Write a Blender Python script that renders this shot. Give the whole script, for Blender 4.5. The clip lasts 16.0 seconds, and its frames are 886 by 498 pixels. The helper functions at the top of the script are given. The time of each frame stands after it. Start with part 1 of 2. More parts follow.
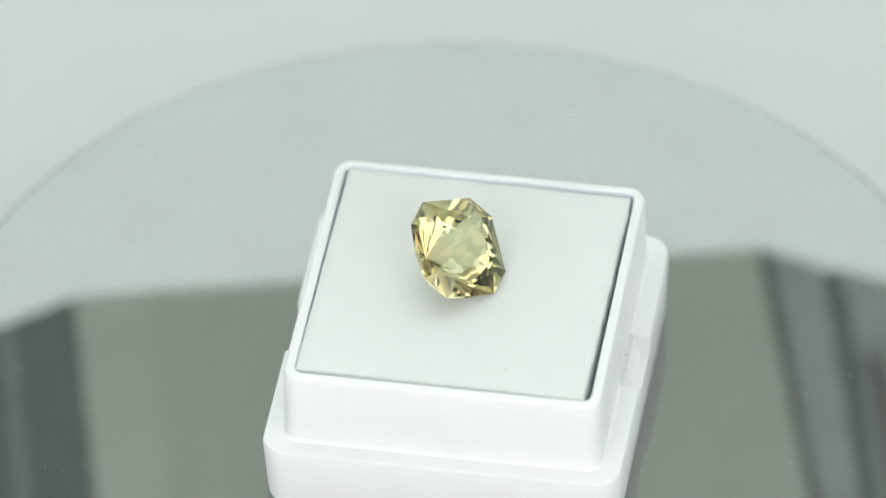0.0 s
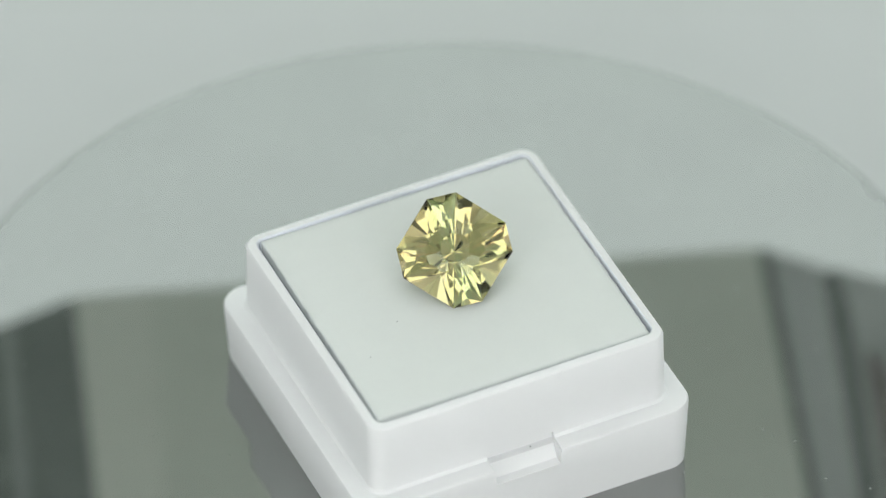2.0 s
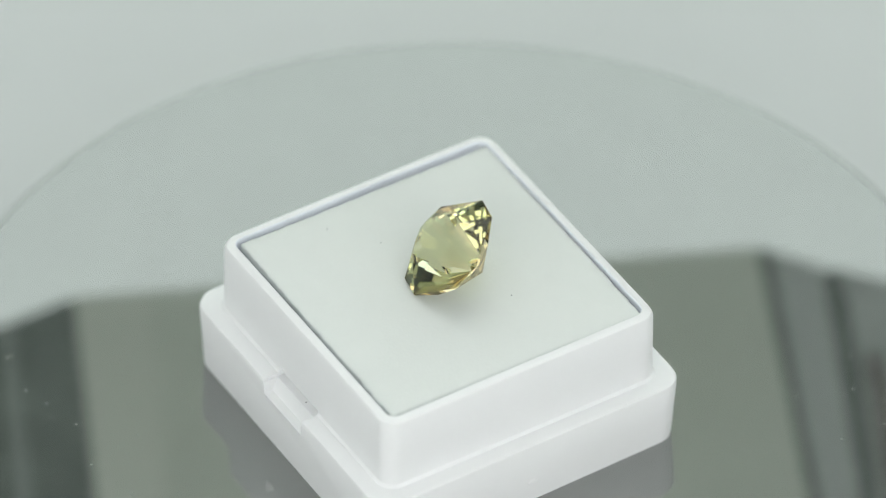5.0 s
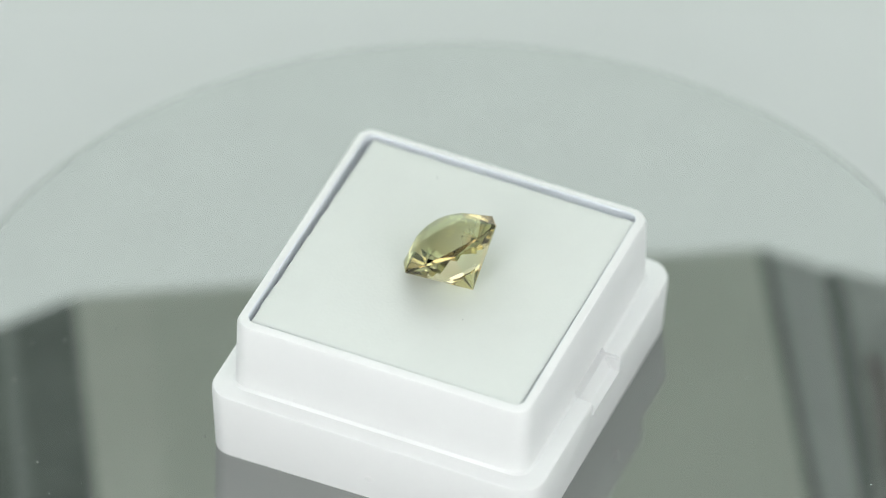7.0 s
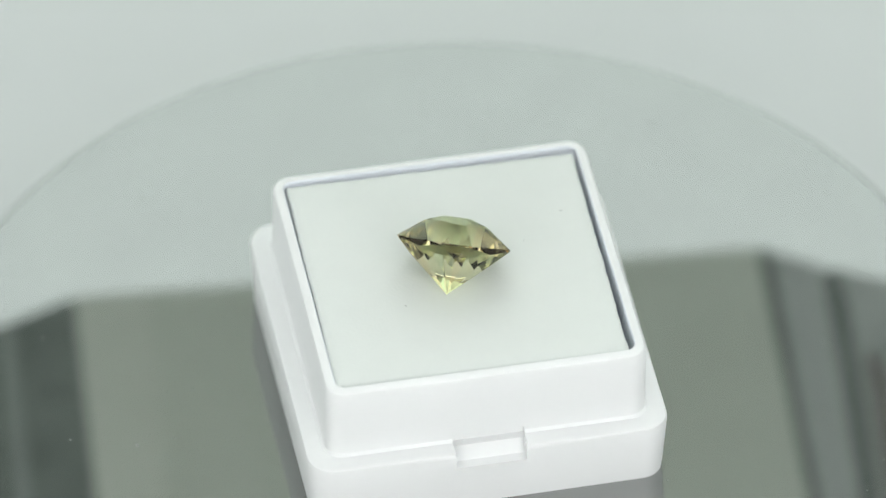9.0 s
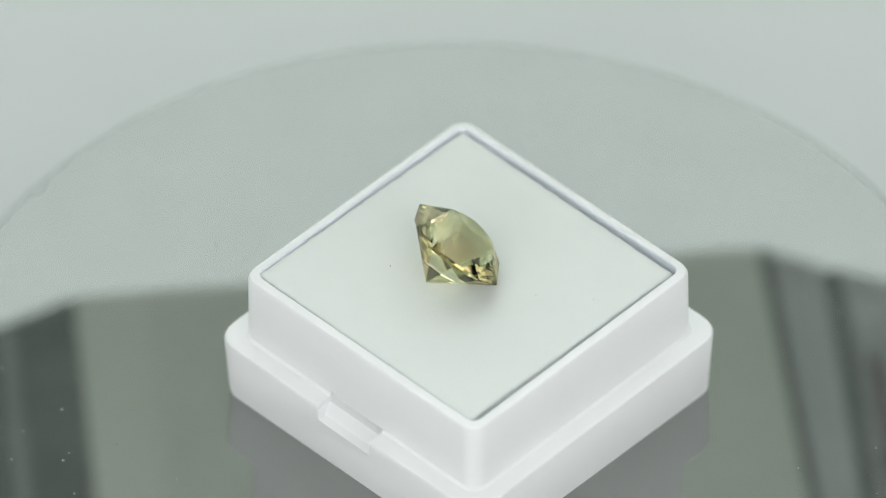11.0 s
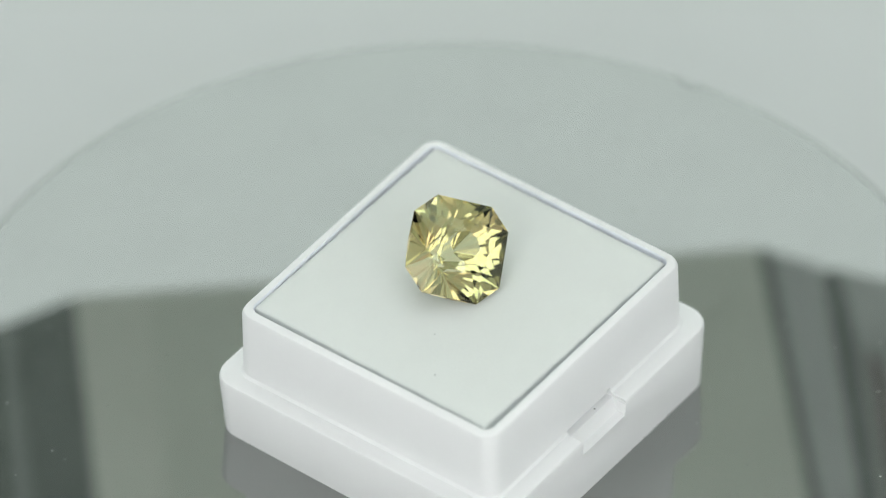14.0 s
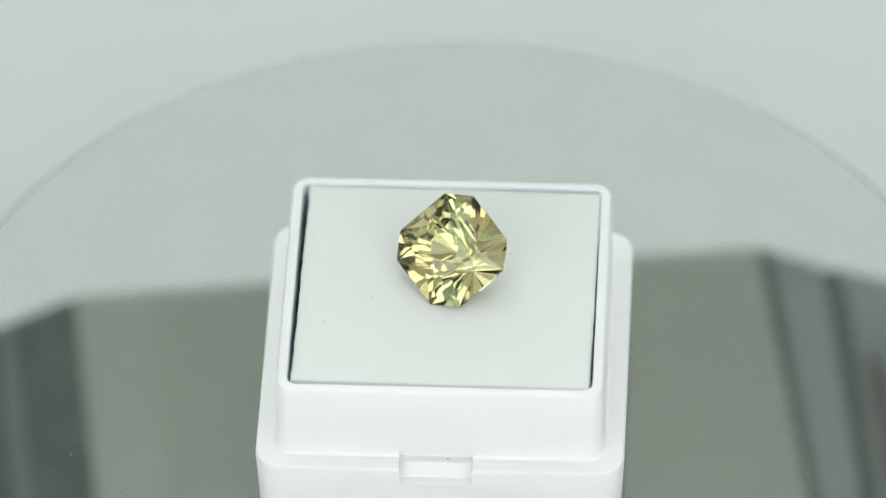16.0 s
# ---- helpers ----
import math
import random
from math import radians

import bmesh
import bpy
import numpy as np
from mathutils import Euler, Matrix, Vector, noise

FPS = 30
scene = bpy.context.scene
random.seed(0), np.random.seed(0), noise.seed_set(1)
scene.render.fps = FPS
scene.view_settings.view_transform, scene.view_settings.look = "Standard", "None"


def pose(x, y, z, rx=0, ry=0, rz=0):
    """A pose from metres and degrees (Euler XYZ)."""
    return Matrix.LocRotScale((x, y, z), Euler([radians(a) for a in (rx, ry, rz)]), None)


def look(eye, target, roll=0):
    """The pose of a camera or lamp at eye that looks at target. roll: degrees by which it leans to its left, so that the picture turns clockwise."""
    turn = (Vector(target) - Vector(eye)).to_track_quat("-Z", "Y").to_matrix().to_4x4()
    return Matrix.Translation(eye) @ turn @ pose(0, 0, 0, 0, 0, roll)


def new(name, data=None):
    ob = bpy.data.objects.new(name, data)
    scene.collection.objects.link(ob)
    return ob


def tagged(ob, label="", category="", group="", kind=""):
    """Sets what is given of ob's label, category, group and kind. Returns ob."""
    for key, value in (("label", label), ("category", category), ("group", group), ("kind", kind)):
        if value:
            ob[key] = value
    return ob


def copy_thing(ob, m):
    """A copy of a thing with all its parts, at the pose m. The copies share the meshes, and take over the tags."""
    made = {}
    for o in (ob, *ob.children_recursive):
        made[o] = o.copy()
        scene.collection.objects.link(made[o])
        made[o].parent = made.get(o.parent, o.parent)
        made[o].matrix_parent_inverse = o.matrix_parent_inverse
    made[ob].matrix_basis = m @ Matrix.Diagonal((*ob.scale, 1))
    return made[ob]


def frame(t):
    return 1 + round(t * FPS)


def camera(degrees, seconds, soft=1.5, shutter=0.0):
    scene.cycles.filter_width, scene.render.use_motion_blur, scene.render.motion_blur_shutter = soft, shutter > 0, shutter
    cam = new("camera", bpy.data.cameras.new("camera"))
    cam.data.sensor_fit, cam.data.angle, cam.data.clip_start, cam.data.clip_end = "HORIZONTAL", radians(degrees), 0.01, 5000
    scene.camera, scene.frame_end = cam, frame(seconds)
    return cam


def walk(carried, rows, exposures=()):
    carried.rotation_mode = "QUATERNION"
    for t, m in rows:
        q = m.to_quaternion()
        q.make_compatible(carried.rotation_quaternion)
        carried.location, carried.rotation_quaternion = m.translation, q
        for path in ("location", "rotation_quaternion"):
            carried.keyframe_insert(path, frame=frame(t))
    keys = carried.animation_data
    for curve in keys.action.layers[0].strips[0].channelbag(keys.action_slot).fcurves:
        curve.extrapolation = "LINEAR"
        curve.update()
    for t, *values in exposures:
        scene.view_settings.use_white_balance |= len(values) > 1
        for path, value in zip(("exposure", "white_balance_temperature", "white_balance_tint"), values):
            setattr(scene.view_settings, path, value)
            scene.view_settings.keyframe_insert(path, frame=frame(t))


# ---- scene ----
# camera: stands still on a tripod, long lens looking down at the turntable
FOV = 6.0
PITCH, YAW, ROLL = 43.246, -0.097, 0.144
EYE = Vector((0.0, -0.51911, 0.50500))
cam = camera(FOV, 16.0, soft=1.3)
_p, _y = radians(PITCH), radians(YAW)
AIM = EYE + Vector((math.sin(_y) * math.cos(_p), math.cos(_y) * math.cos(_p), -math.sin(_p)))
STAND = look(EYE, AIM, -ROLL)
EXPOSURES = [(0.0, 0.17), (0.5, 0.08), (1.0, -0.09), (1.5, -0.13), (2.0, -0.14), (2.5, 0.01), (3.0, 0.06), (3.5, 0.09), (4.0, 0.08),
             (4.8, -0.05), (5.6, -0.05), (6.5, 0.01), (7.0, 0.08), (7.5, 0.09), (8.0, -0.05), (8.5, -0.04), (9.0, 0.08), (9.7, 0.13), (10.4, 0.07),
             (11.0, -0.05), (11.5, -0.09), (12.0, 0.10), (12.5, 0.14), (13.0, 0.17), (13.5, 0.08), (14.0, -0.08), (14.5, -0.13), (15.0, -0.14),
             (15.5, 0.01), (16.0, 0.06)]
walk(cam, [(0.0, STAND), (16.0, STAND)], exposures=EXPOSURES)
cam.data.dof.use_dof = True
cam.data.dof.focus_distance = 0.7126
cam.data.dof.aperture_fstop = 18.0

# the turning: one round in 13 seconds, clockwise seen from above
START, SPEED = 80.477, -360.0 / 13.0

# world: a dim room outside the light tent
world = bpy.data.worlds.new("room")
world.use_nodes = True
world.node_tree.nodes["Background"].inputs[0].default_value = (0.5, 0.52, 0.5, 1)
world.node_tree.nodes["Background"].inputs[1].default_value = 0.06
scene.world = world


# ---- materials ----
def material(name, color, rough=0.5, metal=0.0, ior=1.45, vary=0.06, scale=300.0, bump=0.0, bump_scale=2000.0,
             glow=0.0, glow_color=(1, 1, 1), sub=0.0):
    m = bpy.data.materials.new(name)
    m.use_nodes = True
    nt = m.node_tree
    b = nt.nodes["Principled BSDF"]
    b.inputs["Roughness"].default_value, b.inputs["Metallic"].default_value, b.inputs["IOR"].default_value = rough, metal, ior
    co = nt.nodes.new("ShaderNodeTexCoord")
    n1, n2 = nt.nodes.new("ShaderNodeTexNoise"), nt.nodes.new("ShaderNodeTexNoise")
    n1.inputs["Scale"].default_value, n2.inputs["Scale"].default_value = scale, scale * 9
    n1.inputs["Detail"].default_value = n2.inputs["Detail"].default_value = 4
    mix = nt.nodes.new("ShaderNodeMath")
    mix.operation = "MULTIPLY_ADD"
    mix.inputs[1].default_value = 0.4
    ramp = nt.nodes.new("ShaderNodeValToRGB")
    ramp.color_ramp.elements[0].position, ramp.color_ramp.elements[1].position = 0.4, 1.0
    ramp.color_ramp.elements[0].color = (*[c * (1 - vary) for c in color], 1)
    ramp.color_ramp.elements[1].color = (*[min(1, c * (1 + vary)) for c in color], 1)
    for n in (n1, n2):
        nt.links.new(co.outputs["Object"], n.inputs["Vector"])
    nt.links.new(n2.outputs["Fac"], mix.inputs[0])
    nt.links.new(n1.outputs["Fac"], mix.inputs[2])
    nt.links.new(mix.outputs[0], ramp.inputs["Fac"])
    nt.links.new(ramp.outputs["Color"], b.inputs["Base Color"])
    if bump:
        n3, bp = nt.nodes.new("ShaderNodeTexNoise"), nt.nodes.new("ShaderNodeBump")
        n3.inputs["Scale"].default_value, n3.inputs["Detail"].default_value = bump_scale, 3
        bp.inputs["Strength"].default_value, bp.inputs["Distance"].default_value = bump, 0.0001
        nt.links.new(co.outputs["Object"], n3.inputs["Vector"])
        nt.links.new(n3.outputs["Fac"], bp.inputs["Height"])
        nt.links.new(bp.outputs["Normal"], b.inputs["Normal"])
    if glow:
        b.inputs["Emission Color"].default_value, b.inputs["Emission Strength"].default_value = (*glow_color, 1), glow
    if sub:
        b.inputs["Subsurface Weight"].default_value = sub
        b.inputs["Subsurface Radius"].default_value = (0.001, 0.001, 0.001)
    return m


PLASTIC = material("white plastic", (0.815, 0.818, 0.825), 0.32, vary=0.012, scale=200, bump=0.05, bump_scale=900)
# the lens's blue fringe along the gap, put into the inner wall's colour
INNER_TINT = material("inner plastic with blue fringe tint", (0.76, 0.79, 0.86), 0.4, vary=0.03, scale=200)
FOAM = material("white foam", (0.72, 0.745, 0.725), 0.9, vary=0.015, scale=400, bump=0.15, bump_scale=4000)
GLOSS = material("dark glossy disc", (0.064, 0.073, 0.066), 0.03, ior=3.3, vary=0.35, scale=180)
EDGE = material("satin disc edge", (0.40, 0.42, 0.415), 0.4, vary=0.05, scale=80)
DUST = material("pale dust", (0.33, 0.35, 0.33), 0.9)
NAVY = material("blue-black lower layer", (0.020, 0.026, 0.05), 0.9, vary=0.1, scale=800)
SPECK = material("dark speck", (0.05, 0.05, 0.06), 0.8)
FLOOR = material("white sheet", (0.515, 0.53, 0.527), 0.7, vary=0.02, scale=20)
# unseen glowing and dark cloths, added to light the box and darken gem facets
FRONT_FILL = material("front fill cloth", (0.5, 0.52, 0.51), 0.9, glow=0.22, glow_color=(1.0, 1.0, 0.99))
SIDE_FILL = material("side fill cloth", (0.38, 0.40, 0.39), 0.9, glow=0.24, glow_color=(0.97, 1.0, 0.99))
ROOF_FILL = material("bright roof fill cloth", (0.5, 0.52, 0.51), 0.9, glow=1.3, glow_color=(0.98, 1.0, 0.98))
ROOF_FILL_DIM = material("dim roof fill cloth", (0.5, 0.52, 0.51), 0.9, glow=0.34, glow_color=(0.98, 1.0, 0.98))
DARK_UNSEEN = material("dark unseen cloth and frames", (0.05, 0.055, 0.05), 0.9)
SOFT_FILL = material("added soft fill light", (0.5, 0.52, 0.51), 0.9, glow=2.5, glow_color=(1.0, 1.0, 0.99))
# the back shows mirrored in the disc
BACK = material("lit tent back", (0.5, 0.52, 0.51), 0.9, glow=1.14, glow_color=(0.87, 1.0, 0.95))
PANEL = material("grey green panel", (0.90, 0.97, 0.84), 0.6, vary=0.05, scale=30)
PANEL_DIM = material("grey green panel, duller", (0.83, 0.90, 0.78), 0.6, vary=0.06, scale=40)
BROWN = material("brown strip", (0.20, 0.16, 0.15), 0.5)
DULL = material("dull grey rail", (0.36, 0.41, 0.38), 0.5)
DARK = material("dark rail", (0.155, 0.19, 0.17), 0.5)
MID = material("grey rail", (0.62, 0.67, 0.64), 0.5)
BASE = material("turntable base", (0.5, 0.5, 0.5), 0.5)


def gem_material():
    """Clear on the way in and out, deeper in colour with every reflection inside; golden to green with the way a facet faces."""
    m = bpy.data.materials.new("bicolour gem")
    m.use_nodes = True
    nt = m.node_tree
    nt.nodes.remove(nt.nodes["Principled BSDF"])
    co, n = nt.nodes.new("ShaderNodeTexCoord"), nt.nodes.new("ShaderNodeTexNoise")
    n.inputs["Scale"].default_value, n.inputs["Detail"].default_value = 3.0, 0
    sep, ab, mixer = nt.nodes.new("ShaderNodeSeparateXYZ"), nt.nodes.new("ShaderNodeMath"), nt.nodes.new("ShaderNodeMath")
    ab.operation, mixer.operation = "ABSOLUTE", "MULTIPLY_ADD"
    mixer.inputs[1].default_value = 0.35
    nt.links.new(co.outputs["Normal"], n.inputs["Vector"])
    nt.links.new(co.outputs["Normal"], sep.inputs[0])
    nt.links.new(sep.outputs["Z"], ab.inputs[0])
    nt.links.new(n.outputs["Fac"], mixer.inputs[0])
    nt.links.new(ab.outputs[0], mixer.inputs[2])

    def tint(shader, gold, green):
        ramp = nt.nodes.new("ShaderNodeValToRGB")
        e = ramp.color_ramp.elements
        e[0].position, e[0].color = 0.80, (*gold, 1)
        e[1].position, e[1].color = 1.0, (*green, 1)
        nt.links.new(mixer.outputs[0], ramp.inputs["Fac"])
        nt.links.new(ramp.outputs["Color"], shader.inputs["Color"])

    clear, gloss = nt.nodes.new("ShaderNodeBsdfRefraction"), nt.nodes.new("ShaderNodeBsdfGlossy")
    fres, mix = nt.nodes.new("ShaderNodeFresnel"), nt.nodes.new("ShaderNodeMixShader")
    clear.inputs["IOR"].default_value = fres.inputs["IOR"].default_value = 1.78
    clear.inputs["Roughness"].default_value = gloss.inputs["Roughness"].default_value = 0.0
    tint(clear, (0.99, 0.91, 0.75), (0.92, 0.95, 0.81))
    tint(gloss, (0.81, 0.68, 0.54), (0.70, 0.75, 0.60))
    nt.links.new(fres.outputs[0], mix.inputs[0])
    nt.links.new(clear.outputs[0], mix.inputs[1])
    nt.links.new(gloss.outputs[0], mix.inputs[2])
    nt.links.new(mix.outputs[0], nt.nodes["Material Output"].inputs["Surface"])
    return m


GEM = gem_material()


# ---- building helpers ----
def mesh_of(name, bm, mat, smooth=0.0, keep=False):
    me = bpy.data.meshes.new(name)
    if not keep:
        bmesh.ops.recalc_face_normals(bm, faces=bm.faces)
    bm.to_mesh(me)
    bm.free()
    for m in (mat if isinstance(mat, (list, tuple)) else [mat]):
        me.materials.append(m)
    if smooth:
        me.shade_smooth()
        me.set_sharp_from_angle(angle=radians(smooth))
    return me


def part(name, bm, mat, parent=None, label="", smooth=0.0, keep=False):
    ob = new(name, mesh_of(name, bm, mat, smooth, keep))
    if parent:
        ob.parent = parent
    return tagged(ob, label) if label else ob


def box(bm, a, b, m=Matrix()):
    """A box between two corners."""
    c, s = (Vector(a) + Vector(b)) / 2, Vector(b) - Vector(a)
    bmesh.ops.create_cube(bm, size=1, matrix=m @ Matrix.Translation(c) @ Matrix.Diagonal((*s, 1)))


def ring(h, r, z, n=6):
    """A rounded square of half side h and corner radius r at height z."""
    pts = []
    for k, (sx, sy) in enumerate(((1, 1), (-1, 1), (-1, -1), (1, -1))):
        for i in range(n + 1):
            a = radians(90 * k + 90 * i / n)
            pts.append((sx * (h + ASP - r) + r * math.cos(a), sy * (h - ASP - r) + r * math.sin(a), z))
    return pts


def loft(bm, rings, cap_first=True, cap_last=True):
    rows = [[bm.verts.new(p) for p in r] for r in rings]
    for a, b in zip(rows, rows[1:]):
        for i in range(len(a)):
            j = (i + 1) % len(a)
            bm.faces.new((a[i], a[j], b[j], b[i]))
    if cap_first:
        bm.faces.new(rows[0][::-1])
    if cap_last:
        bm.faces.new(rows[-1])


def lathe(bm, profile, n=160):
    rings = [[(r * math.cos(2 * math.pi * i / n), r * math.sin(2 * math.pi * i / n), z) for i in range(n)] for r, z in profile]
    loft(bm, rings)


# ---- the light tent ----
def tent():
    bm = bmesh.new()
    box(bm, (-0.9, -0.9, -0.05), (0.9, 0.34, -0.03))
    tagged(part("floor", bm, FLOOR), "white sheet on the floor of the light tent", kind="structure")
    # only the back shows in the disc; the other cloths are added to shape light
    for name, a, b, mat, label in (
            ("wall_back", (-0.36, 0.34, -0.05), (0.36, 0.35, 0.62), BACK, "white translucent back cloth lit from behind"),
            ("wall_left", (-0.36, -0.20, -0.05), (-0.35, 0.34, 0.34), SIDE_FILL, "added unseen side cloth, glowing faintly as fill light"),
            ("wall_right", (0.35, -0.20, -0.05), (0.36, 0.34, 0.34), SIDE_FILL, "added unseen side cloth, glowing faintly as fill light"),
            ("wall_left_upper", (-0.36, -0.20, 0.34), (-0.35, 0.34, 0.62), DARK_UNSEEN, "added unseen dark cloth that darkens facets of the gem"),
            ("wall_right_upper", (0.35, -0.20, 0.34), (0.36, 0.34, 0.62), DARK_UNSEEN, "added unseen dark cloth that darkens facets of the gem"),
            ("ceiling_front", (-0.36, -0.35, 0.62), (0.36, 0.03, 0.63), ROOF_FILL_DIM, "added unseen roof cloth, glowing as fill light"),
            ("ceiling_back", (-0.36, 0.03, 0.62), (0.36, 0.35, 0.63), ROOF_FILL, "added unseen roof cloth, glowing as fill light")):
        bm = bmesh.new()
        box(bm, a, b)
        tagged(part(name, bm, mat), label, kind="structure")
    # the front, added as weak fill light, has a hole for the lens
    bm = bmesh.new()
    for a, b in (((-0.36, -0.35, -0.05), (0.36, -0.34, 0.295)), ((-0.36, -0.35, 0.375), (0.36, -0.34, 0.63)),
                 ((-0.36, -0.35, 0.295), (-0.035, -0.34, 0.375)), ((0.035, -0.35, 0.295), (0.36, -0.34, 0.375))):
        box(bm, a, b)
    tagged(part("wall_front", bm, FRONT_FILL), "added unseen front cloth, glowing as fill light, with a hole for the lens", kind="structure")


tent()


def softbox():
    """A standing fill light, unseen and added beside the lens: a dark frame round a glowing cloth."""
    base = new("softbox")
    tagged(base, "added unseen fill light in a dark frame on the floor", "softbox", "softboxes beside the lens")
    w, z0, z1 = 0.095, 0.0, 0.48
    bm = bmesh.new()
    box(bm, (-w, -0.004, z0), (w, 0.0, z1))
    part("diffuser", bm, SOFT_FILL, base, "glowing cloth of the added fill light")
    bm = bmesh.new()
    for a, b in (((-w - 0.008, -0.03, z0), (-w, 0.004, z1)), ((w, -0.03, z0), (w + 0.008, 0.004, z1)),
                 ((-w - 0.008, -0.03, z1), (w + 0.008, 0.004, z1 + 0.008)), ((-w - 0.008, -0.03, z0 - 0.008), (w + 0.008, 0.004, z0)),
                 ((-w, -0.03, z0), (w, -0.026, z1))):
        box(bm, a, b)
    part("frame", bm, DARK_UNSEEN, base, "dark frame")
    for x in (-w, w - 0.01):
        bm = bmesh.new()
        box(bm, (x, -0.03, -0.03), (x + 0.01, 0.0, z0 - 0.008))
        part("leg", bm, DARK_UNSEEN, base)
    return base


# one added light out of view on each side of the lens
light = softbox()
light.matrix_basis = pose(0.19, -0.28, 0, 0, 0, 18)
copy_thing(light, pose(-0.19, -0.28, 0, 0, 0, -18))


# ---- hanging panel, a near stand-in for what the gloss of the disc mirrors ----
def panel_stand_in():
    base = new("panel_stand_in")
    tagged(base, "unseen stand-in for the grey green panel and dark rails mirrored in the disc", "panel")
    # the line of sight mirrored in the disc
    hub = Vector((0, 0, 0))
    way = (hub - EYE).normalized()
    way.z = -way.z
    right = Vector((1, 0, 0))
    up = right.cross(way).normalized()
    dist = 0.07
    s = (EYE.length + dist) * math.tan(radians(FOV / 2)) / 784.0
    o = hub + way * dist

    def slab(name, mat, quad, depth, push=0.0):
        bm = bmesh.new()
        lo, hi = [], []
        for x, y in quad:
            q = o + right * (x - 800) * s + up * (y - 705) * s + way * push
            lo.append(bm.verts.new(q))
            hi.append(bm.verts.new(q + way * depth))
        n = len(quad)
        bm.faces.new(lo)
        bm.faces.new(hi[::-1])
        for i in range(n):
            bm.faces.new((lo[i], hi[i], hi[(i + 1) % n], lo[(i + 1) % n]))
        part(name, bm, mat, base)

    # rods added to carry the stand-in from the roof
    for x in (0, 1568):
        q = o + right * (x - 800) * s + up * (1090 - 715) * s
        bm = bmesh.new()
        bmesh.ops.create_cone(bm, cap_ends=True, segments=12, radius1=0.002, radius2=0.002, depth=0.622 - q.z, matrix=Matrix.Translation((q.x, q.y, (0.622 + q.z) / 2)))
        part("rod", bm, MID, base)
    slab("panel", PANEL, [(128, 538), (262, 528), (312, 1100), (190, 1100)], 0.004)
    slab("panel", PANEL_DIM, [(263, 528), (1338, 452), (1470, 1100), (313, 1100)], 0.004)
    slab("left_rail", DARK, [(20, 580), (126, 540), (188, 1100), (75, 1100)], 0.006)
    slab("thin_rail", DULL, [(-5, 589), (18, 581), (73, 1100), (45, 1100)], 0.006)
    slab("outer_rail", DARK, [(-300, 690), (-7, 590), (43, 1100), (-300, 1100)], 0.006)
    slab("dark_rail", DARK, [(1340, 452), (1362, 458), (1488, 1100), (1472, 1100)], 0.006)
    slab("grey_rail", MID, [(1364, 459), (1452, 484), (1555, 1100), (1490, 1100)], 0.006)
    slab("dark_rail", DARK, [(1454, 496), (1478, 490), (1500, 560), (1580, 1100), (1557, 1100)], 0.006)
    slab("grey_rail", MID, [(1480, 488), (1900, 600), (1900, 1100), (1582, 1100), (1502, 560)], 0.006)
    slab("brown_strip", BROWN, [(1532, 630), (1560, 660), (1640, 1100), (1600, 1100)], 0.001, -0.0015)


panel_stand_in()


# ---- the turntable ----
R_DISC = 0.0457


def turntable():
    base = new("turntable")
    tagged(base, "dark glossy mirror-like turntable disc, dusty", "turntable")
    bm = bmesh.new()
    lathe(bm, [(R_DISC - 0.0006, -0.004), (R_DISC, -0.0034), (R_DISC, -0.0008), (R_DISC - 0.0008, -0.0001)])
    part("disc_edge", bm, EDGE, base, "satin grey edge of the disc", smooth=40)
    bm = bmesh.new()
    lathe(bm, [(R_DISC - 0.0010, -0.0004), (R_DISC - 0.0010, 0.0)])
    part("disc_top", bm, GLOSS, base)
    bm = bmesh.new()
    a = radians(9.0)
    bmesh.ops.create_uvsphere(bm, u_segments=16, v_segments=8, radius=1, matrix=Matrix.Translation((0.973 * R_DISC * math.cos(a), 0.973 * R_DISC * math.sin(a), 0)) @ Matrix.Rotation(a, 4, "Z") @ Matrix.Diagonal((0.0004, 0.0011, 0.0001, 1)))
    part("smudge", bm, EDGE, base, "small dark smudge near the rim", smooth=60)
    rng = random.Random(4)
    bm = bmesh.new()
    for i in range(340):
        a, r = rng.uniform(0, 6.283), R_DISC * 0.96 * math.sqrt(rng.random())
        d = rng.choice((0.00004, 0.00005, 0.00006, 0.00008, 0.00011))
        bmesh.ops.create_icosphere(bm, subdivisions=1, radius=d, matrix=Matrix.Translation((r * math.cos(a), r * math.sin(a), d * 0.25)) @ Matrix.Diagonal((1, 1, 0.3, 1)))
    tagged(part("dust", bm, DUST, base), "pale dust specks", kind="stuff")
    return base


def turntable_foot():
    bm = bmesh.new()
    lathe(bm, [(0.040, -0.030), (0.041, -0.029), (0.041, -0.007), (0.040, -0.006)])
    tagged(part("plinth", bm, BASE), "round grey plastic plinth below the dark disc", "plinth")


table = turntable()
turntable_foot()

# ---- the gem box ----
TX, TY = 0.00845, -0.01885    # the box leans a little on its uneven foot
Z_LEDGE, Z_RIM = 0.00656, 0.01367
H_BASE, H_RIM, H_IN, H_PAD = 0.01538, 0.01348, 0.01266, 0.01238
ASP = 0.000108    # the box is a hair longer along its latch sides
Z_PAD = Z_RIM


NOTCH = 0.0031
SPECKS = [(-6.1, -1.9), (-9.96, -4.9), (5.25, 4.05)]


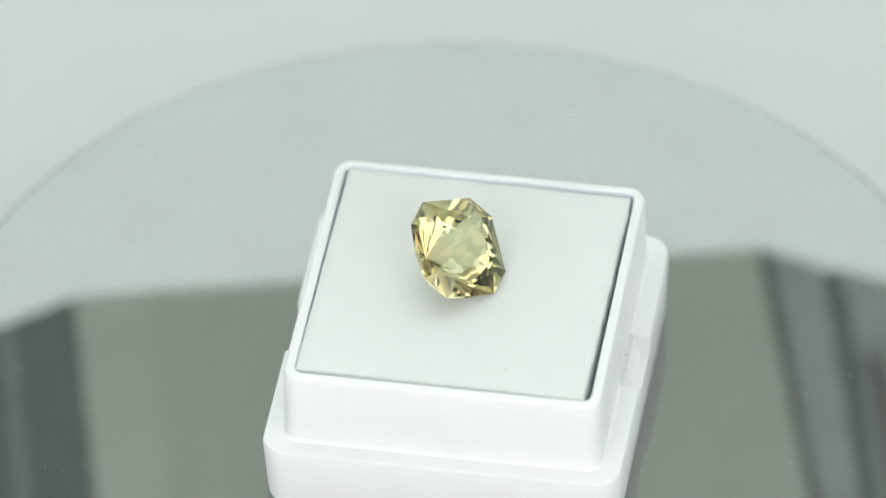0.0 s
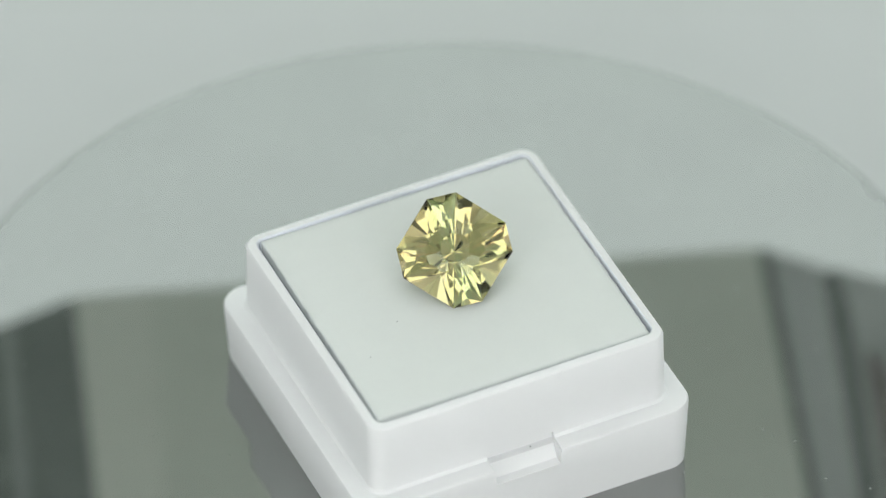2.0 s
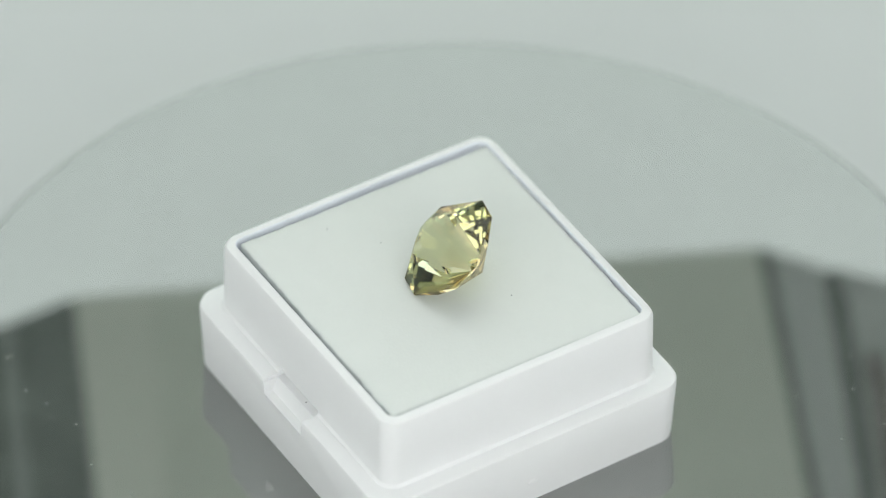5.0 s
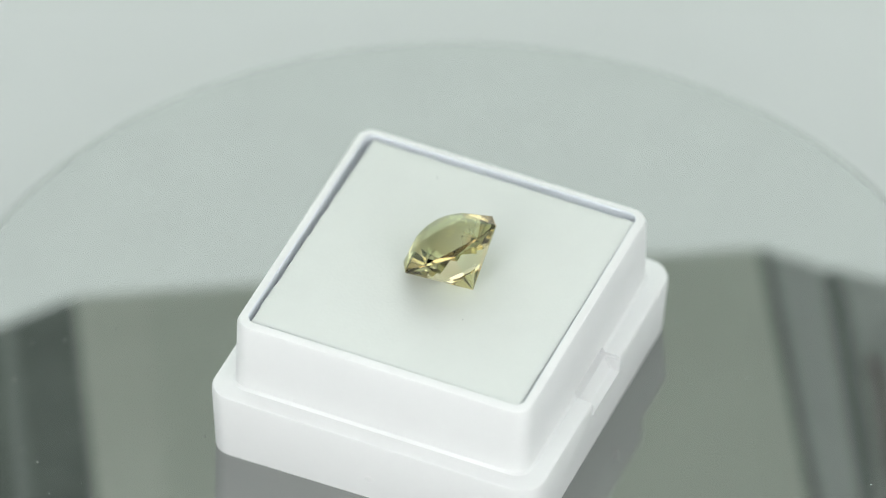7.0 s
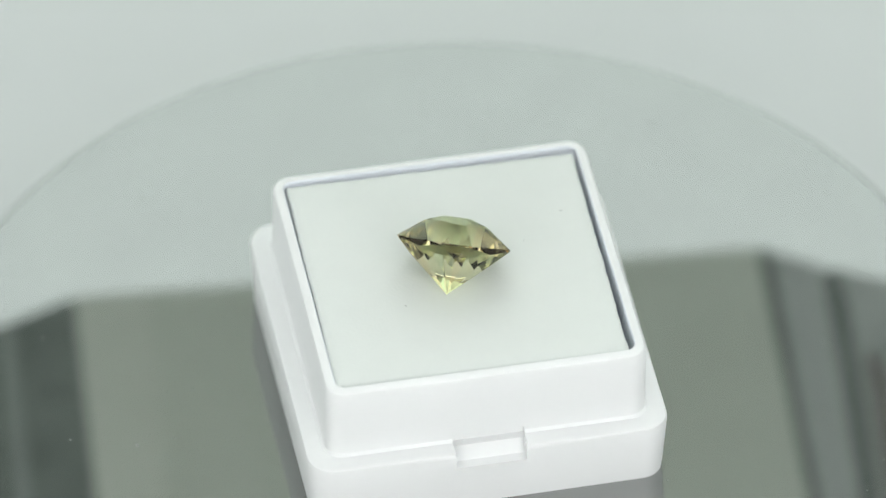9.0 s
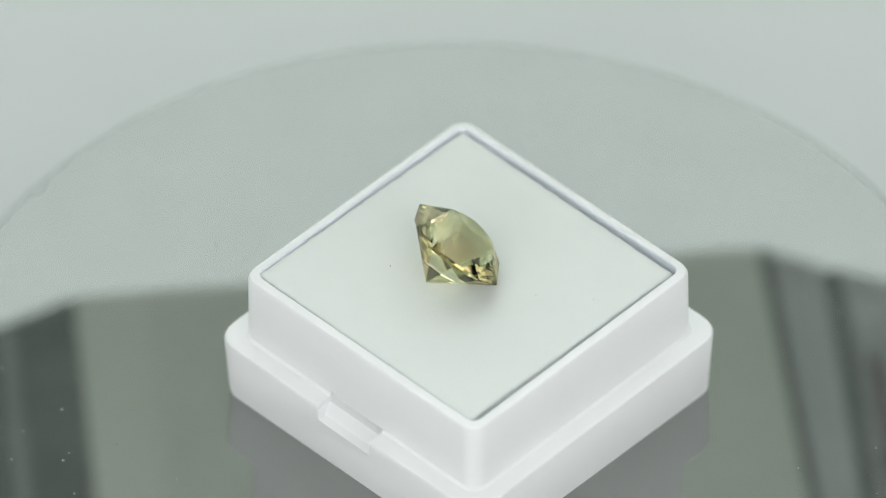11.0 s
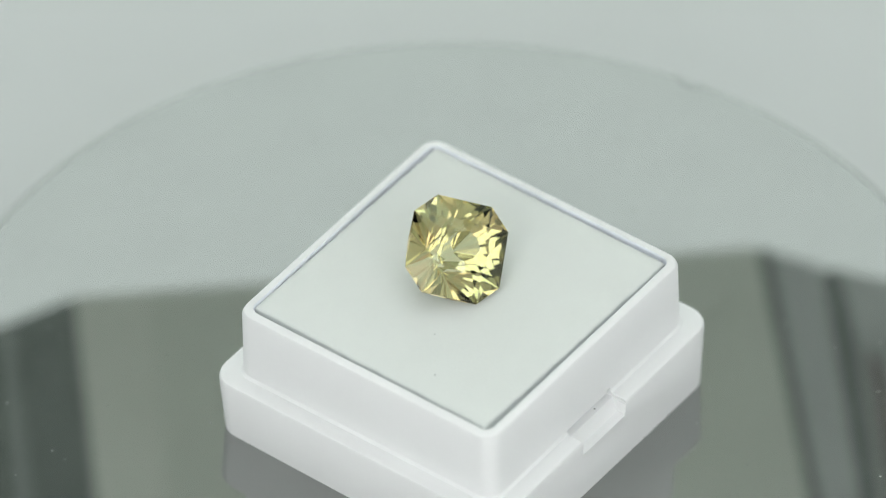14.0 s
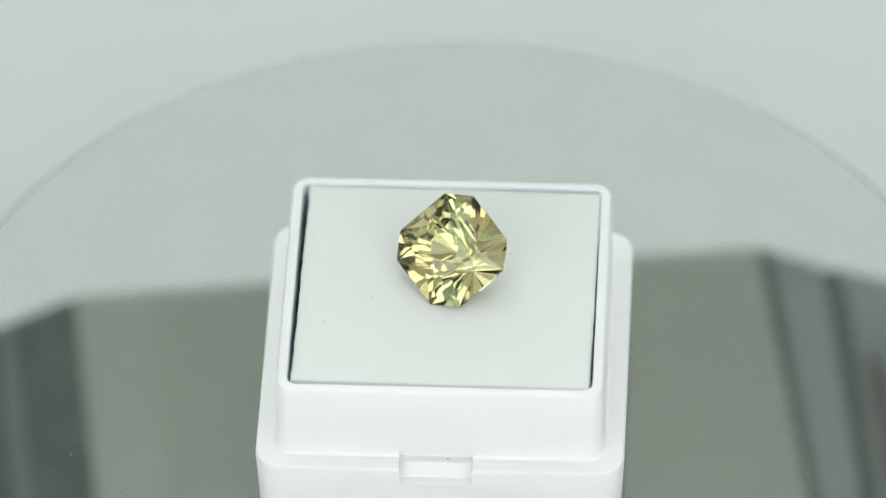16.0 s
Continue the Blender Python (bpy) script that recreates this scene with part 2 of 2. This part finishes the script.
def carve(ob, cutters):
    """Cuts blocks out of a mesh, for good."""
    made = []
    for bm in cutters:
        c = new("cutter", mesh_of("cutter", bm, PLASTIC))
        mod = ob.modifiers.new("cut", "BOOLEAN")
        mod.operation, mod.object, mod.solver = "DIFFERENCE", c, "EXACT"
        made.append(c)
    me = bpy.data.meshes.new_from_object(ob.evaluated_get(bpy.context.evaluated_depsgraph_get()))
    ob.modifiers.clear()
    ob.data = me
    me.shade_smooth()
    me.set_sharp_from_angle(angle=radians(30))
    for c in made:
        bpy.data.objects.remove(c)


def notches():
    """Two steps at each latch: a shallow one into the rim's foot, a deep one through the ledge."""
    out = []
    for side in (-1, 1):
        m = Matrix.Rotation(radians(90 - 90 * side), 4, "Z") @ Matrix.Translation((0.00014 - 0.00014 * side, -ASP, 0))
        bm = bmesh.new()
        box(bm, (-NOTCH, H_RIM - 0.0002, Z_LEDGE - 0.00035), (NOTCH, H_BASE + 0.002, Z_LEDGE + 0.0006), m)
        out.append(bm)
        bm = bmesh.new()
        y0, y1, z0 = H_RIM + 0.00045, H_BASE + 0.002, Z_LEDGE - 0.0016
        rows = [[(x, y0, Z_LEDGE + 0.0008), (x, y0, Z_LEDGE - 0.0003), (x, y0 + 0.00035, z0 + 0.0004), (x, y0 + 0.0006, z0), (x, y1, z0 - 0.0003), (x, y1, Z_LEDGE + 0.0008)] for x in (-NOTCH + 0.0001, NOTCH - 0.0001)]
        loft(bm, rows)
        bmesh.ops.transform(bm, matrix=m, verts=bm.verts)
        out.append(bm)
    return out


def gem_box():
    base = new("gem_box")
    tagged(base, "white plastic gem box bottom with raised rim", "box")
    b = 0.0004
    bm = bmesh.new()
    foot = [(x, y, -TX * x - TY * y) for x, y, z in ring(H_BASE - 0.00034, 0.0019, 0.0)]
    loft(bm, [foot, ring(H_BASE - 0.00026, 0.0020, 0.0010),
              ring(H_BASE, 0.0022, Z_LEDGE - b), ring(H_BASE - 0.00012, 0.0021, Z_LEDGE - 0.00012), ring(H_BASE - b, 0.0020, Z_LEDGE)])
    tray = part("tray", bm, PLASTIC, base, smooth=35)
    carve(tray, notches())
    bm = bmesh.new()
    outer = [ring(H_RIM + 0.0004, 0.0016, Z_LEDGE), ring(H_RIM + 0.0002, 0.0015, Z_LEDGE + 0.00025),
             ring(H_RIM + 0.00012, 0.0015, Z_RIM - 0.0005), ring(H_RIM - 0.00005, 0.0014, Z_RIM - 0.00014),
             ring(H_RIM - 0.0003, 0.0013, Z_RIM), ring(H_IN + 0.00008, 0.0009, Z_RIM), ring(H_IN, 0.0008, Z_RIM - 0.0001),
             ring(H_IN - 0.0001, 0.0008, Z_LEDGE)]
    loft(bm, outer + [outer[0]], False, False)
    bmesh.ops.remove_doubles(bm, verts=bm.verts, dist=1e-7)
    bm.normal_update()
    # inner faces take the plastic tinted with the blue fringe
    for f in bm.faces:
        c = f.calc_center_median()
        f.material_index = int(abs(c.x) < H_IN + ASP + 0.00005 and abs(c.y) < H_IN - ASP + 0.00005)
    rim = part("rim", bm, [PLASTIC, INNER_TINT], base, smooth=35)
    carve(rim, notches()[::2])
    bm = bmesh.new()
    bmesh.ops.create_icosphere(bm, subdivisions=2, radius=0.00006, matrix=Matrix.Translation((0.0007, -H_RIM + ASP - 0.0001, Z_LEDGE - 0.00033)))
    part("speck", bm, SPECK, base, "tiny dark speck")
    bm = bmesh.new()
    bmesh.ops.create_uvsphere(bm, u_segments=16, v_segments=8, radius=1, matrix=Matrix.Translation((H_BASE + ASP - 0.00023, 0, 0.0022)) @ Matrix.Diagonal((0.00012, 0.0005, 0.0004, 1)))
    part("gate_mark", bm, PLASTIC, base, "small moulding mark on the side", smooth=60)
    return base


def gem_pad():
    rng = random.Random(7)
    bm = bmesh.new()
    n = 48

    def outline(h, z, rough):
        pts = []
        for k in range(4):
            c, s_ = (1, 0, -1, 0)[k], (0, 1, 0, -1)[k]
            for i in range(n):
                u, v = h, h * (2 * i / n - 1)
                u += rough * edge[k * n + i]
                u, v = (u + ASP, v * (h - ASP) / h) if k % 2 == 0 else (u - ASP, v * (h + ASP) / h)
                pts.append((c * u - s_ * v, s_ * u + c * v, z))
        return pts

    edge = [noise.noise((i * 0.35, 3.1, 0)) * 0.6 + rng.uniform(-0.5, 0.5) for i in range(4 * n)]
    seat = pose(0.00016, 0.00016, 0, 0, 0, -0.6)
    seam = Z_PAD - 0.0045
    loft(bm, [outline(H_PAD, seam, 0.00004), outline(H_PAD, Z_PAD - 0.00036, 0.00009), outline(H_PAD - 0.00006, Z_PAD - 0.00025, 0.00009),
              outline(H_PAD - 0.0003, Z_PAD - 0.00017, 0.00003), outline(H_PAD - 0.0011, Z_PAD - 0.00009, 0.00001), outline(H_PAD - 0.0035, Z_PAD - 0.00002, 0), outline(H_PAD - 0.006, Z_PAD, 0)])
    bmesh.ops.transform(bm, matrix=seat, verts=bm.verts)
    ob = part("foam_pad", bm, FOAM, smooth=50)
    tagged(ob, "white foam pad set into the box, with a few dark specks", "pad")
    # blue-black below the seam, visible only down the gap round the pad
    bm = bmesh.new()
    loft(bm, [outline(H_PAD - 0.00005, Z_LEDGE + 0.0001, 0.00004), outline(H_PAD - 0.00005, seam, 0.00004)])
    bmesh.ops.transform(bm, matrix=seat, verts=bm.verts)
    part("underside", bm, NAVY, ob, "blue-black layer below the white foam")
    for x, y in SPECKS:
        bm = bmesh.new()
        bmesh.ops.create_icosphere(bm, subdivisions=2, radius=0.00004, matrix=Matrix.Translation((x * 0.001, y * 0.001, Z_PAD + 0.00002)))
        part("speck", bm, SPECK, ob, "tiny dark speck")
    return ob


# ---- the gemstone ----
def gemstone():
    """Cut like a real stone: a block, and one cut for each facet."""
    bm = bmesh.new()
    bmesh.ops.create_cube(bm, size=0.03)

    def cut(az, slope, r, z):
        # a facet through the point at radius r and height z, its normal slope degrees from the axis (below 0: pavilion)
        a, s = radians(az), radians(abs(slope))
        n = Vector((math.cos(a) * math.sin(s), math.sin(a) * math.sin(s), math.cos(s) if slope > 0 else -math.cos(s)))
        p = Vector((math.cos(a) * r, math.sin(a) * r, z))
        res = bmesh.ops.bisect_plane(bm, geom=bm.verts[:] + bm.edges[:] + bm.faces[:], plane_co=p, plane_no=n, clear_outer=True, dist=1e-7)
        edges = [e for e in res["geom_cut"] if isinstance(e, bmesh.types.BMEdge)]
        if edges:
            bmesh.ops.contextual_create(bm, geom=edges)

    mm = 0.001
    RV, G = 4.905 * mm, 0.06 * mm
    short, long_ = RV * math.cos(radians(15)), RV * math.cos(radians(30))
    for k in range(4):
        cut(90 * k, 90, short, 0)
        cut(90 * k + 45, 90, long_, 0)
    # pavilion: sixteen mains that meet in the culet, and breaks below the girdle
    D = 4.41 * mm
    for k in range(4):
        for d in (-11.25, 11.25):
            cut(90 * k + d, -41.6, 0, -D)
            cut(90 * k + 45 + d, -43.2, 0, -D)
        cut(90 * k, -47.0, short, -G)
        for d in (-12, 12):
            cut(90 * k + 45 + d, -50.5, RV * math.cos(radians(18)), -G)
    # crown
    for k in range(4):
        cut(90 * k, 37.8, short, G)
        cut(90 * k + 45, 41.8, long_, G)
        for d in (-15, 15):
            cut(90 * k + d, 34.0, RV, G)
            cut(90 * k + 45 + d * 0.7, 36.0, RV * math.cos(radians(19.5)), G)
            cut(90 * k + d, 20.0, 2.845 * mm, 1.563 * mm)
        cut(90 * k + 45, 21.9, 2.845 * mm, 1.545 * mm)
    cut(0, 0.001, 0, 2.163 * mm)
    bmesh.ops.recalc_face_normals(bm, faces=bm.faces)
    bm.normal_update()
    base = new("gemstone")
    tagged(base, "faceted yellow-green octagonal gemstone lying tilted on foam", "gemstone")
    for name, lo, hi, label in (("table", 0.995, 2, "flat polished top facet"), ("crown", 0.2, 0.995, "polished upper facets"),
                                ("girdle", -0.2, 0.2, "thin edge round the stone"), ("pavilion", -2, -0.2, "polished lower facets")):
        piece = bm.copy()
        bmesh.ops.delete(piece, geom=[f for f in piece.faces if not lo <= f.normal.z < hi], context="FACES")
        part(name, piece, GEM, base, label, keep=True)
    points = [v.co.copy() for v in bm.verts]
    bm.free()
    return base, points


carton, pad = gem_box(), gem_pad()
gem, gem_points = gemstone()

# poses on the turning disc
IN_BOX = Matrix.Translation((-0.00047, -0.00144, 0.0)) @ Matrix.Rotation(math.atan(TY), 4, "X") @ Matrix.Rotation(-math.atan(TX), 4, "Y")
GEM_TILT, GEM_DIR, GEM_SPIN = 42.49, -112.09, 100.92
_d, _t = radians(GEM_DIR), radians(GEM_TILT)
_n = Vector((math.cos(_d) * math.sin(_t), math.sin(_d) * math.sin(_t), math.cos(_t)))
_ex = Vector((0, 0, 1)).cross(_n).normalized()
_ey = _n.cross(_ex)
GEM_TURN = Matrix((_ex, _ey, _n)).transposed().to_4x4() @ Matrix.Rotation(radians(GEM_SPIN), 4, "Z")
_low = min((GEM_TURN @ p).z for p in gem_points)
IN_GEM = Matrix.Translation((0.00051, 0.00068, Z_PAD - _low)) @ GEM_TURN


def motions():
    times = [0.25 * i for i in range(65)]
    turn = {t: Matrix.Rotation(radians(START + SPEED * t), 4, "Z") for t in times}
    walk(table, [(t, turn[t]) for t in times])
    walk(carton, [(t, turn[t] @ IN_BOX) for t in times])
    walk(pad, [(t, turn[t] @ IN_BOX) for t in times])
    walk(gem, [(t, turn[t] @ IN_BOX @ IN_GEM) for t in times])


motions()
